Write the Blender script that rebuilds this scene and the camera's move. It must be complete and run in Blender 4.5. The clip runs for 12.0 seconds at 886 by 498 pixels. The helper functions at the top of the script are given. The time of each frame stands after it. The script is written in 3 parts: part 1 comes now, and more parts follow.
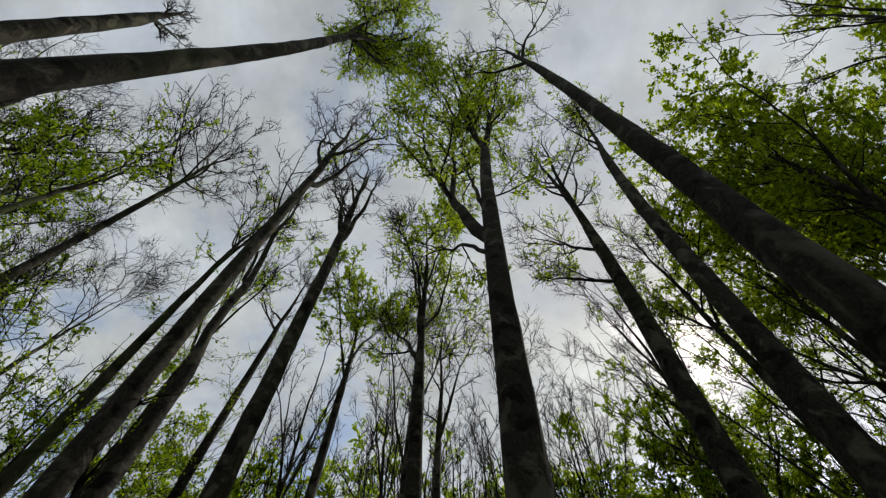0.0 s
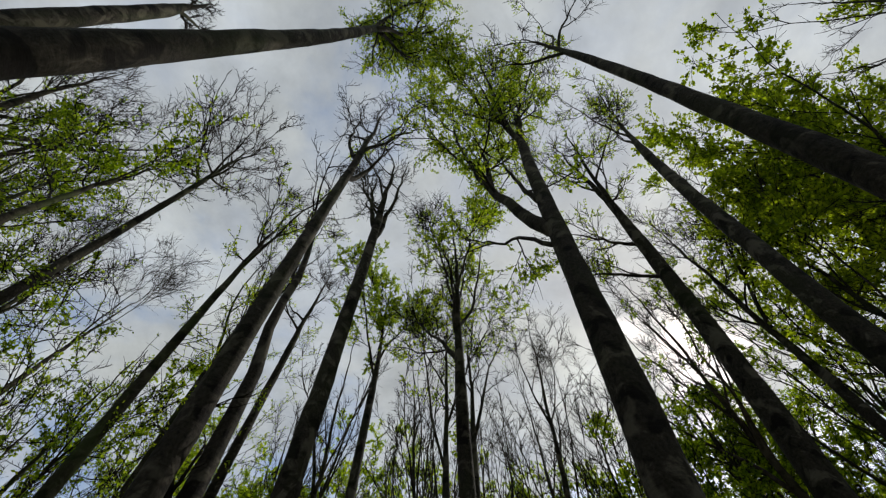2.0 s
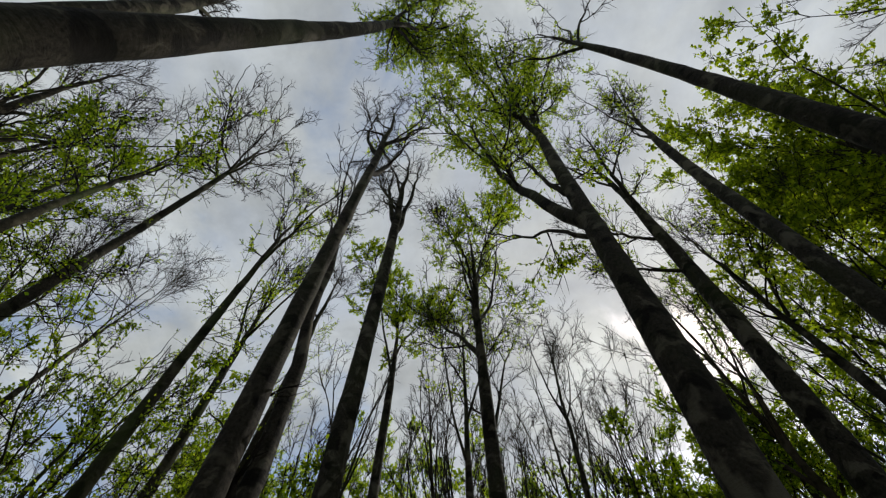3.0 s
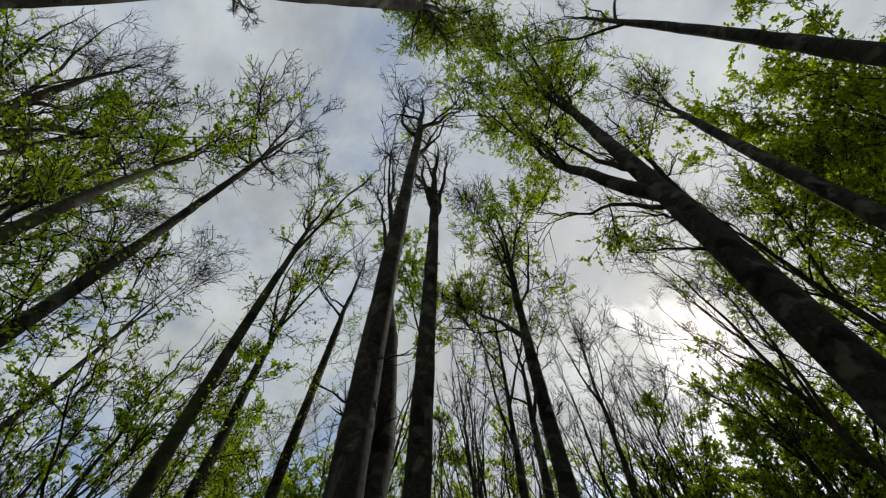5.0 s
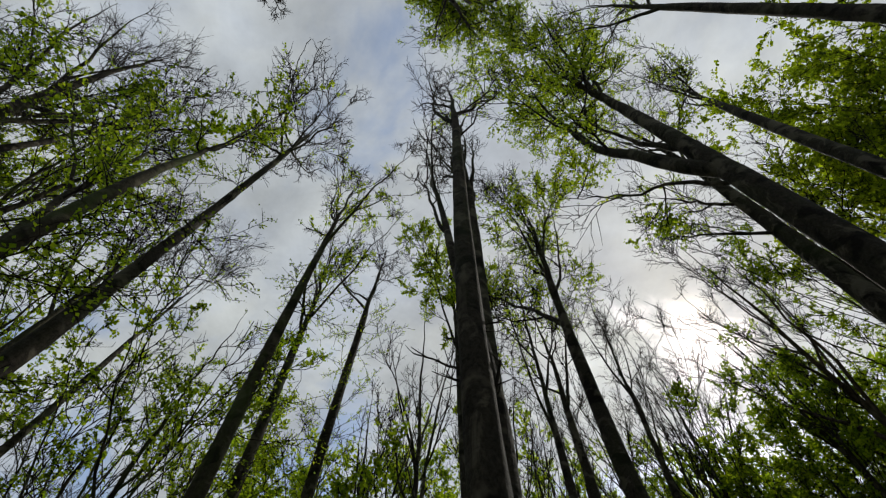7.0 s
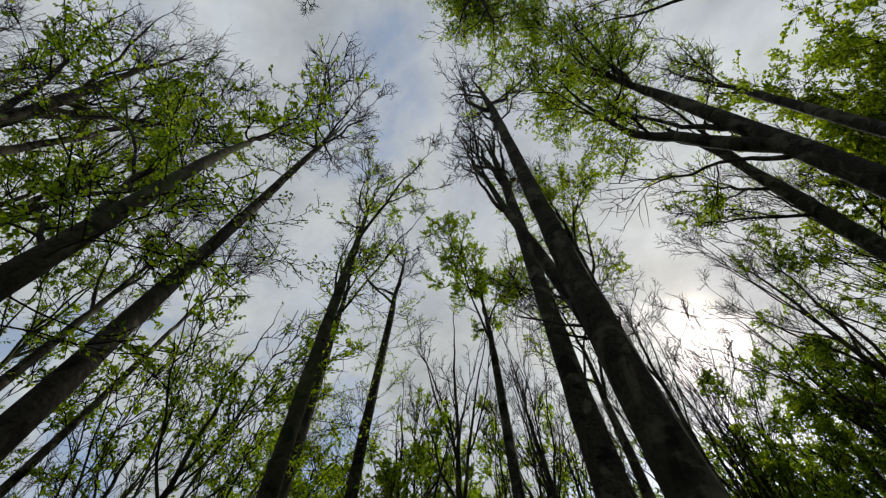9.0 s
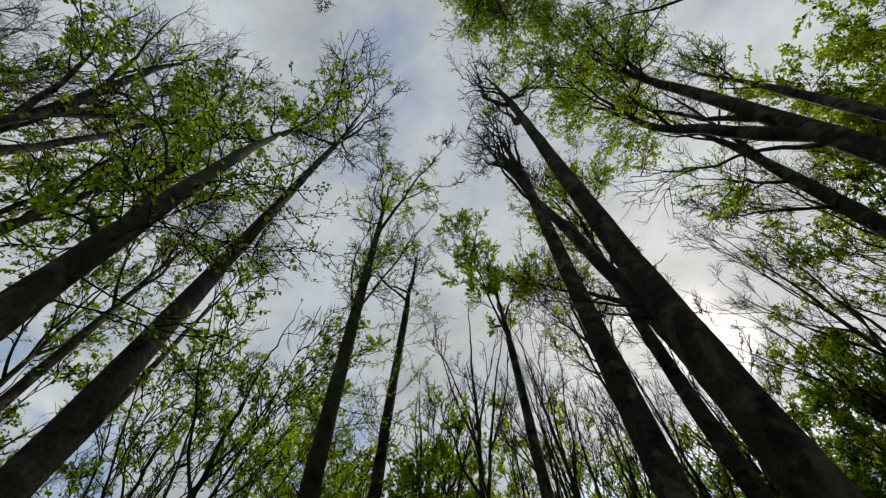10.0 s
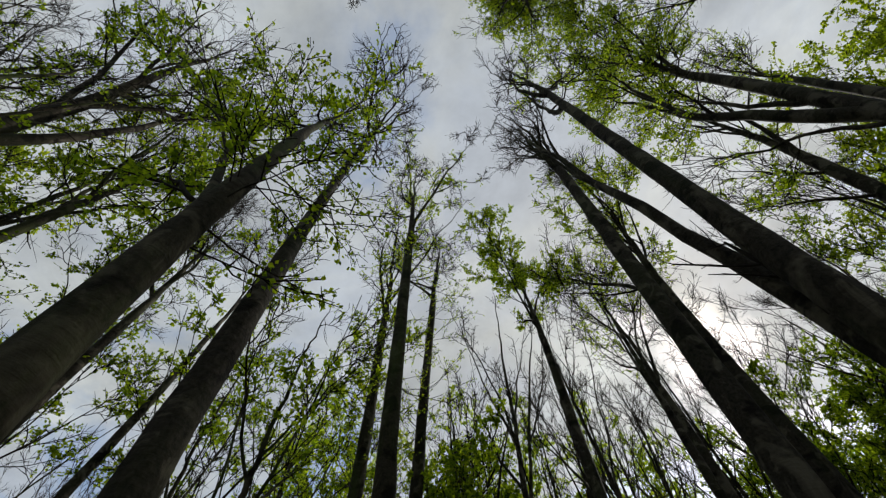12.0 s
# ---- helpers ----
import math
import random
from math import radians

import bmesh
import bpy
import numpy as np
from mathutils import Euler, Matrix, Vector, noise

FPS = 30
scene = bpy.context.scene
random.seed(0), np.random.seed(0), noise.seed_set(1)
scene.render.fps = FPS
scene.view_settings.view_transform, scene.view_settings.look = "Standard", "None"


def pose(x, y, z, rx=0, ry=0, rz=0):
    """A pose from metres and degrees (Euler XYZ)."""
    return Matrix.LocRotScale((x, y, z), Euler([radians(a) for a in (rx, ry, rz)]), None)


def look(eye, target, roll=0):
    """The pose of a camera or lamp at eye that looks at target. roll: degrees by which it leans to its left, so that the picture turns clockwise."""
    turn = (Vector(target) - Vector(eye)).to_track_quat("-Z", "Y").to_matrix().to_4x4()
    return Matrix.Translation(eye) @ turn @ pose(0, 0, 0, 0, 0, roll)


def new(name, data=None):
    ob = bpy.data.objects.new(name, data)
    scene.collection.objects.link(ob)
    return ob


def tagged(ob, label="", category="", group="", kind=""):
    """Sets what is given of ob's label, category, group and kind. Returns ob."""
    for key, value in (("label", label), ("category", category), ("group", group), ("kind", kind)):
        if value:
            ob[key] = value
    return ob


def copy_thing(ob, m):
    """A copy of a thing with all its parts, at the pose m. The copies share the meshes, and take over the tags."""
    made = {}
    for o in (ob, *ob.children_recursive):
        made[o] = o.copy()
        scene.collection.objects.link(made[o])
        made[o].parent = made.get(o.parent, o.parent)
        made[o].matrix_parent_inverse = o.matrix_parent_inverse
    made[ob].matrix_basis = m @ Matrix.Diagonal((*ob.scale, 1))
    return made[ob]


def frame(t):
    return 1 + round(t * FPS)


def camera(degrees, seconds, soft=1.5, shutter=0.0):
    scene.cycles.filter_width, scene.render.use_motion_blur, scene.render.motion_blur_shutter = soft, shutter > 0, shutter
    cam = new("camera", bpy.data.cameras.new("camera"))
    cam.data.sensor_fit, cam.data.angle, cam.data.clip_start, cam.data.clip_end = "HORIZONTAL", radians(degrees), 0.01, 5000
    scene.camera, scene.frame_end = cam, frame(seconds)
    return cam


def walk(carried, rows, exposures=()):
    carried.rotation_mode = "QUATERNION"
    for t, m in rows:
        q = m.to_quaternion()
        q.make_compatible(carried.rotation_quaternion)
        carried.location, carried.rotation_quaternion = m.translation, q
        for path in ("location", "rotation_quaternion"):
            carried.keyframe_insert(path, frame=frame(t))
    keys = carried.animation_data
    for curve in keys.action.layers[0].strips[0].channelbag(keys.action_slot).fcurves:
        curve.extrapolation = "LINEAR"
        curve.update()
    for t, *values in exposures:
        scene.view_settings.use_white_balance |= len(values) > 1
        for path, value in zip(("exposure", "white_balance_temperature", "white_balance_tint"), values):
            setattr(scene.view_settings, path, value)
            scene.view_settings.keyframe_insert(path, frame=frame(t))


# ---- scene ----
cam = camera(90.0, 12.0, soft=1.25)
PATH = [
    (0.0, 0.067, 0.047, 1.703, 152.95, 0.08, -0.83),
    (0.5, -0.163, 0.108, 1.848, 152.94, -0.08, -0.99),
    (1.0, -0.447, 0.186, 1.929, 152.85, -0.01, -0.76),
    (1.5, -0.777, 0.247, 1.995, 152.79, 0.17, -0.38),
    (2.0, -1.158, 0.383, 2.022, 152.96, 0.18, -0.45),
    (2.5, -1.499, 0.458, 2.011, 152.97, 0.19, -0.47),
    (3.0, -1.808, 0.503, 1.981, 152.78, 0.10, -0.29),
    (5.0, -3.185, 0.967, 1.977, 152.29, 0.65, 0.59),
    (5.5, -3.495, 1.084, 1.950, 152.27, 0.76, 0.70),
    (6.0, -3.784, 1.178, 1.943, 152.24, 0.67, 0.66),
    (6.5, -4.034, 1.238, 1.901, 152.16, 0.59, 0.75),
    (7.0, -4.340, 1.359, 1.864, 152.34, 0.74, 1.02),
    (9.0, -5.601, 1.714, 1.616, 152.72, 1.13, 1.84),
    (9.5, -5.961, 1.819, 1.570, 152.89, 1.31, 1.99),
    (10.0, -6.253, 1.866, 1.511, 152.92, 1.27, 2.25),
    (10.5, -6.516, 2.022, 1.437, 153.26, 1.08, 2.49),
    (11.0, -6.824, 2.164, 1.404, 153.62, 1.02, 2.57),
    (11.5, -7.141, 2.263, 1.368, 153.80, 1.07, 2.47),
    (12.0, -7.453, 2.293, 1.342, 153.76, 1.15, 2.38),
]
walk(cam, [(t, pose(x, y, z, rx, ry, rz)) for t, x, y, z, rx, ry, rz in PATH])

# ---- sky and sun: thin broken cloud, the sun veiled behind it ----
SUN_WAY = Vector((0.489, 0.520, 0.701)).normalized()
SUN_HIGH = math.asin(SUN_WAY.z)
SUN_TURN = math.atan2(SUN_WAY.x, SUN_WAY.y)


def make_sky():
    world = bpy.data.worlds.new("sky")
    scene.world = world
    world.use_nodes = True
    nt = world.node_tree
    nt.nodes.clear()
    add, link = nt.nodes.new, nt.links.new

    def maths(op, a, b=None, clamp=False):
        n = add("ShaderNodeMath")
        n.operation, n.use_clamp = op, clamp
        for k, v in enumerate((a, b)):
            if v is None:
                continue
            if isinstance(v, (int, float)):
                n.inputs[k].default_value = v
            else:
                link(v, n.inputs[k])
        return n.outputs[0]

    sky = add("ShaderNodeTexSky")
    sky.sky_type, sky.sun_disc = "NISHITA", False
    sky.sun_elevation, sky.sun_rotation = SUN_HIGH, SUN_TURN
    sky.air_density, sky.dust_density = 1.2, 1.0
    scaled = add("ShaderNodeMix")
    scaled.data_type, scaled.blend_type = "RGBA", "MULTIPLY"
    scaled.inputs[0].default_value = 1.0
    link(sky.outputs[0], scaled.inputs[6])
    scaled.inputs[7].default_value = (0.15, 0.15, 0.15, 1)

    where = add("ShaderNodeTexCoord").outputs["Generated"]
    apart = add("ShaderNodeSeparateXYZ")
    link(where, apart.inputs[0])
    high = maths("ADD", maths("MAXIMUM", apart.outputs[2], 0.0), 0.12)
    flat = add("ShaderNodeCombineXYZ")
    link(maths("DIVIDE", apart.outputs[0], high), flat.inputs[0])
    link(maths("DIVIDE", apart.outputs[1], high), flat.inputs[1])

    def clouds(scale, detail, rough, shift, bend):
        n = add("ShaderNodeTexNoise")
        n.inputs["Scale"].default_value, n.inputs["Detail"].default_value = scale, detail
        n.inputs["Roughness"].default_value, n.inputs["Distortion"].default_value = rough, bend
        m = add("ShaderNodeMapping")
        m.inputs["Location"].default_value = shift
        link(flat.outputs[0], m.inputs[0])
        link(m.outputs[0], n.inputs["Vector"])
        return n.outputs["Fac"]

    # cover: mostly closed, with a few thin blue gaps
    cover = add("ShaderNodeMapRange")
    cover.inputs["From Min"].default_value, cover.inputs["From Max"].default_value = 0.28, 0.40
    low = maths("MULTIPLY", maths("MAXIMUM", maths("SUBTRACT", 0.86, apart.outputs[2]), 0.0), 0.42)
    link(maths("SUBTRACT", clouds(1.7, 7, 0.55, SKY_SHIFT, 0.3), low), cover.inputs[0])
    cover.interpolation_type = "SMOOTHSTEP"
    cover.inputs["To Min"].default_value = 0.30
    thick = add("ShaderNodeMapRange")
    thick.inputs["From Min"].default_value, thick.inputs["From Max"].default_value = 0.3, 0.7
    thick.inputs["To Min"].default_value, thick.inputs["To Max"].default_value = 0.74, 1.26
    link(clouds(3.1, 8, 0.6, (3.7, 1.2, 0.4), 0.2), thick.inputs[0])

    wisp = maths("MULTIPLY_ADD", clouds(11.0, 6, 0.65, (0.4, 5.1, 0.9), 0.4), 0.34)
    nt.nodes[wisp.node.name].inputs[2].default_value = 0.83
    depth = maths("MULTIPLY", thick.outputs[0], wisp)

    # the veil shines towards the sun
    dot = add("ShaderNodeVectorMath")
    dot.operation = "DOT_PRODUCT"
    link(where, dot.inputs[0])
    dot.inputs[1].default_value = SUN_WAY
    near = maths("MAXIMUM", dot.outputs["Value"], 0.0)
    wide = maths("MULTIPLY", maths("POWER", near, 7.0), 0.25)
    ring = maths("MULTIPLY", maths("POWER", near, 60.0), 0.26)
    core = maths("MULTIPLY", maths("POWER", near, 1200.0), 0.95)
    shine = maths("ADD", maths("ADD", wide, ring), core)

    grey = add("ShaderNodeMix")
    grey.data_type, grey.blend_type = "RGBA", "MULTIPLY"
    grey.inputs[0].default_value = 1.0
    tint = add("ShaderNodeMix")
    tint.data_type = "RGBA"
    tint.inputs[6].default_value, tint.inputs[7].default_value = CLOUD_BLUE, CLOUD
    patchy = add("ShaderNodeMapRange")
    patchy.inputs["From Min"].default_value, patchy.inputs["From Max"].default_value = 0.36, 0.60
    link(clouds(2.6, 5, 0.6, (8.3, 2.6, 1.4), 0.5), patchy.inputs[0])
    link(patchy.outputs[0], tint.inputs[0])
    link(tint.outputs[2], grey.inputs[6])
    link(depth, grey.inputs[7])
    warm = add("ShaderNodeMix")
    warm.data_type, warm.blend_type = "RGBA", "MULTIPLY"
    warm.inputs[0].default_value = 1.0
    warm.inputs[6].default_value = (0.63, 0.545, 0.44, 1)
    link(shine, warm.inputs[7])
    lit = add("ShaderNodeMix")
    lit.data_type, lit.blend_type = "RGBA", "ADD"
    lit.inputs[0].default_value = 1.0
    link(grey.outputs[2], lit.inputs[6])
    link(warm.outputs[2], lit.inputs[7])
    both = add("ShaderNodeMix")
    both.data_type = "RGBA"
    link(cover.outputs[0], both.inputs[0])
    link(scaled.outputs[2], both.inputs[6])
    link(lit.outputs[2], both.inputs[7])
    back = add("ShaderNodeBackground")
    link(both.outputs[2], back.inputs[0])
    out = add("ShaderNodeOutputWorld")
    link(back.outputs[0], out.inputs[0])


CLOUD = (0.508, 0.538, 0.538, 1)
CLOUD_BLUE = (0.405, 0.448, 0.505, 1)
SKY_SHIFT = (0.762, 0.749, 0.0)
make_sky()
lamp = new("sun", bpy.data.lights.new("sun", "SUN"))
lamp.data.energy, lamp.data.angle, lamp.data.color = 3.0, radians(1.5), (1.0, 0.95, 0.87)
lamp.matrix_world = look(SUN_WAY * 60, (0, 0, 0))


# ---- materials ----
def material(name):
    mat = bpy.data.materials.new(name)
    mat.use_nodes = True
    nt = mat.node_tree
    nt.nodes.clear()
    return mat, nt, nt.nodes.new, nt.links.new


def ramp(nt, fac, stops):
    n = nt.nodes.new("ShaderNodeValToRGB")
    el = n.color_ramp.elements
    while len(el) < len(stops):
        el.new(0.5)
    for e, (at, col) in zip(el, stops):
        e.position, e.color = at, (*col, 1)
    nt.links.new(fac, n.inputs[0])
    return n.outputs[0]


def noise_of(nt, vector, scale, detail=5, rough=0.6, stretch=(1, 1, 1), bend=0.0):
    m = nt.nodes.new("ShaderNodeMapping")
    m.inputs["Scale"].default_value = stretch
    nt.links.new(vector, m.inputs[0])
    n = nt.nodes.new("ShaderNodeTexNoise")
    n.inputs["Scale"].default_value, n.inputs["Detail"].default_value = scale, detail
    n.inputs["Roughness"].default_value, n.inputs["Distortion"].default_value = rough, bend
    nt.links.new(m.outputs[0], n.inputs["Vector"])
    return n.outputs["Fac"]


def mixed(nt, fac, a, b, blend="MIX"):
    n = nt.nodes.new("ShaderNodeMix")
    n.data_type, n.blend_type = "RGBA", blend
    for slot, v in ((0, fac), (6, a), (7, b)):
        if isinstance(v, (float, int)):
            n.inputs[slot].default_value = v
        elif isinstance(v, tuple):
            n.inputs[slot].default_value = (*v, 1)
        else:
            nt.links.new(v, n.inputs[slot])
    return n.outputs[2]


def bark(name, dark, mid, pale, moss, mossy=0.5, bump=0.6):
    """Smooth beech bark: grey, blotched with lichen, ringed with fine scars, green with algae here and there."""
    mat, nt, add, link = material(name)
    tex = add("ShaderNodeTexCoord").outputs["Object"]
    blotch = noise_of(nt, tex, 2.4, 8, 0.62, (1, 1, 0.75), 1.1)
    fine = noise_of(nt, tex, 26.0, 6, 0.7, (1, 1, 0.7))
    ring = noise_of(nt, tex, 3.0, 4, 0.6, (1.1, 1.1, 9.0), 0.3)
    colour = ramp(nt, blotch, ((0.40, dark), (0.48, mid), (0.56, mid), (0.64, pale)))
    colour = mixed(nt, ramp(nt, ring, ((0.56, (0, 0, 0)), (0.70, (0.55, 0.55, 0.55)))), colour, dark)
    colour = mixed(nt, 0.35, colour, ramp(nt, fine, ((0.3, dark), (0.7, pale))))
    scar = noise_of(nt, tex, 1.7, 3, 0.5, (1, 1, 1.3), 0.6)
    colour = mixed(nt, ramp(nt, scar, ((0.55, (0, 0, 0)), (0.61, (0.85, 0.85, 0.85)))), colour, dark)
    lichen = noise_of(nt, tex, 1.5, 4, 0.55, (1, 1, 0.8), 0.5)
    colour = mixed(nt, ramp(nt, lichen, ((0.55, (0, 0, 0)), (0.63, (0.75, 0.75, 0.75)))), colour, pale)
    algae = noise_of(nt, tex, 1.1, 6, 0.6, (1, 1, 0.25))
    colour = mixed(nt, ramp(nt, algae, ((0.48, (0, 0, 0)), (0.68, (mossy, mossy, mossy)))), colour, moss)
    info = add("ShaderNodeObjectInfo").outputs["Random"]
    colour = mixed(nt, 0.5, colour, mixed(nt, 1.0, colour, ramp(nt, info, ((0.0, (0.7, 0.66, 0.6)), (1.0, (1.15, 1.15, 1.12)))), "MULTIPLY"))
    b = add("ShaderNodeBsdfPrincipled")
    b.inputs["Roughness"].default_value = 0.85
    b.inputs["Specular IOR Level"].default_value = 0.08
    link(colour, b.inputs["Base Color"])
    h = add("ShaderNodeMath")
    h.operation = "ADD"
    link(ring, h.inputs[0])
    link(fine, h.inputs[1])
    bp = add("ShaderNodeBump")
    bp.inputs["Strength"].default_value, bp.inputs["Distance"].default_value = bump, 0.02
    link(h.outputs[0], bp.inputs["Height"])
    link(bp.outputs[0], b.inputs["Normal"])
    out = add("ShaderNodeOutputMaterial")
    link(b.outputs[0], out.inputs[0])
    return mat


def leafage(name, low, high, through_low, through_high):
    """Young leaves: thin, a little glossy, letting yellow-green light through."""
    mat, nt, add, link = material(name)
    island = add("ShaderNodeNewGeometry").outputs["Random Per Island"]
    tex = add("ShaderNodeTexCoord").outputs["Object"]
    patch = noise_of(nt, tex, 0.9, 3, 0.5)
    blend = add("ShaderNodeMath")
    blend.operation = "MULTIPLY_ADD"
    blend.inputs[1].default_value = 0.55
    link(island, blend.inputs[0])
    spare = add("ShaderNodeMath")
    spare.operation = "MULTIPLY"
    spare.inputs[1].default_value = 0.5
    link(patch, spare.inputs[0])
    link(spare.outputs[0], blend.inputs[2])
    top = ramp(nt, blend.outputs[0], ((0.26, tuple(0.55 * c for c in low)), (0.44, low), (0.76, high)))
    under = ramp(nt, blend.outputs[0], ((0.26, tuple(0.36 * c for c in through_low)), (0.44, through_low), (0.76, through_high)))
    d, t, g = add("ShaderNodeBsdfDiffuse"), add("ShaderNodeBsdfTranslucent"), add("ShaderNodeBsdfGlossy")
    link(top, d.inputs[0])
    link(under, t.inputs[0])
    g.inputs["Roughness"].default_value = 0.45
    a, c = add("ShaderNodeAddShader"), add("ShaderNodeMixShader")
    link(d.outputs[0], a.inputs[0])
    link(t.outputs[0], a.inputs[1])
    c.inputs[0].default_value = 0.015
    link(a.outputs[0], c.inputs[1])
    link(g.outputs[0], c.inputs[2])
    out = add("ShaderNodeOutputMaterial")
    link(c.outputs[0], out.inputs[0])
    return mat


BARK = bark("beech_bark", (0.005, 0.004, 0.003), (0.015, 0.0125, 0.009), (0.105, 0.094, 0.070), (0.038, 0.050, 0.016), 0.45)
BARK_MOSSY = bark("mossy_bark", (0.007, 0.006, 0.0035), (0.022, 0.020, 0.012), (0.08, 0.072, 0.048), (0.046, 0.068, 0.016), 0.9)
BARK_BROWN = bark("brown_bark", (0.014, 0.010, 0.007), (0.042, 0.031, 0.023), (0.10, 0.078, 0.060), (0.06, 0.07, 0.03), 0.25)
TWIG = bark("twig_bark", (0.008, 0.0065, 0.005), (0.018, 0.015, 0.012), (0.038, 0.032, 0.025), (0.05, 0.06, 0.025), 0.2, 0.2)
LEAF = leafage("spring_leaves", (0.045, 0.080, 0.005), (0.090, 0.130, 0.008), (0.16, 0.25, 0.005), (0.38, 0.46, 0.012))
# Darker copy of the spring leaves, with crown shade put into its colours.
LEAF_SHADED = leafage("shaded_leaves", (0.034, 0.062, 0.004), (0.066, 0.100, 0.006), (0.13, 0.21, 0.004), (0.29, 0.37, 0.008))
# Leaf copy darkened in its base colour for shade cast by neighbouring trees.
LEAF_BROAD_SHADED = leafage("broad_tree_leaves_shaded", (0.030, 0.050, 0.004), (0.056, 0.080, 0.006), (0.20, 0.28, 0.006), (0.35, 0.42, 0.010))


def litter():
    mat, nt, add, link = material("leaf_litter")
    tex = add("ShaderNodeTexCoord").outputs["Object"]
    big = noise_of(nt, tex, 0.35, 5, 0.6)
    small = noise_of(nt, tex, 14.0, 6, 0.7)
    colour = ramp(nt, small, ((0.3, (0.035, 0.022, 0.012)), (0.5, (0.10, 0.062, 0.032)), (0.7, (0.17, 0.115, 0.065))))
    colour = mixed(nt, ramp(nt, big, ((0.52, (0, 0, 0)), (0.66, (0.7, 0.7, 0.7)))), colour, (0.045, 0.075, 0.018))
    b = add("ShaderNodeBsdfPrincipled")
    b.inputs["Roughness"].default_value = 0.9
    link(colour, b.inputs["Base Color"])
    bp = add("ShaderNodeBump")
    bp.inputs["Strength"].default_value, bp.inputs["Distance"].default_value = 0.8, 0.04
    link(small, bp.inputs["Height"])
    link(bp.outputs[0], b.inputs["Normal"])
    out = add("ShaderNodeOutputMaterial")
    link(b.outputs[0], out.inputs[0])
    return mat


LITTER = litter()


# ---- mesh building ----
def mesh_of(name, verts, faces, mat, smooth=True):
    """A mesh from arrays: verts (n, 3) and faces, all with the same number of corners."""
    me = bpy.data.meshes.new(name)
    count, corners = faces.shape
    me.vertices.add(len(verts))
    me.vertices.foreach_set("co", np.ascontiguousarray(verts, dtype=np.float32).ravel())
    me.loops.add(count * corners)
    me.loops.foreach_set("vertex_index", np.ascontiguousarray(faces, dtype=np.int32).ravel())
    me.polygons.add(count)
    me.polygons.foreach_set("loop_start", np.arange(0, count * corners, corners, dtype=np.int32))
    me.polygons.foreach_set("use_smooth", np.full(count, smooth))
    me.update(calc_edges=True)
    me.materials.append(mat)
    return me


def part(name, me, parent, label="", kind=""):
    ob = new(name, me)
    ob.parent = parent
    return tagged(ob, label, kind=kind)


def unit(v):
    return v / np.maximum(np.linalg.norm(v, axis=-1, keepdims=True), 1e-9)


def tubes(lines, radii, sides, rng=None, rough=0.0):
    """Round tubes along polylines (n, k, 3) with radii (n, k): verts and quads. rough: unevenness of the rings."""
    n, k, _ = lines.shape
    along = np.gradient(lines, axis=1) if k > 2 else np.repeat(lines[:, 1:] - lines[:, :1], 2, axis=1)
    along = unit(along)
    mean = unit(along.mean(axis=1))
    ref = np.where(np.abs(mean[:, 2:3]) > 0.8, np.array([[1.0, 0.15, 0.0]]), np.array([[0.0, 0.1, 1.0]]))
    a = unit(np.cross(along, ref[:, None, :]))
    b = np.cross(along, a)
    ang = np.arange(sides) * 2 * np.pi / sides
    ring = a[:, :, None, :] * np.cos(ang)[None, None, :, None] + b[:, :, None, :] * np.sin(ang)[None, None, :, None]
    r = radii[:, :, None]
    if rough:
        r = r * (1 + rough * rng.standard_normal((n, k, sides)))
    verts = lines[:, :, None, :] + ring * (r[..., None] if r.ndim == 3 else r)
    base = (np.arange(n) * k * sides)[:, None, None] + (np.arange(k - 1) * sides)[None, :, None]
    s = np.arange(sides)[None, None, :]
    t = (np.arange(sides) + 1) % sides
    t = t[None, None, :]
    quads = np.stack([base + s, base + t, base + sides + t, base + sides + s], axis=-1).reshape(-1, 4)
    return verts.reshape(-1, 3), quads


def grow(rng, start, way, length, steps, lift, wobble):
    """Branches that wander and turn towards the light: polylines (n, steps + 1, 3)."""
    n = len(start)
    pts = np.zeros((n, steps + 1, 3))
    pts[:, 0] = start
    d = unit(way)
    step = (length / steps)[:, None]
    bow, phase = rng.standard_normal((n, 3)), rng.random((n, 1)) * 6.28
    for k in range(steps):
        d = unit(d + (rng.standard_normal((n, 3)) * 0.7 + bow * np.cos(k * 1.5 + phase)) * wobble + np.array([0, 0, lift]))
        pts[:, k + 1] = pts[:, k] + d * step
    return pts


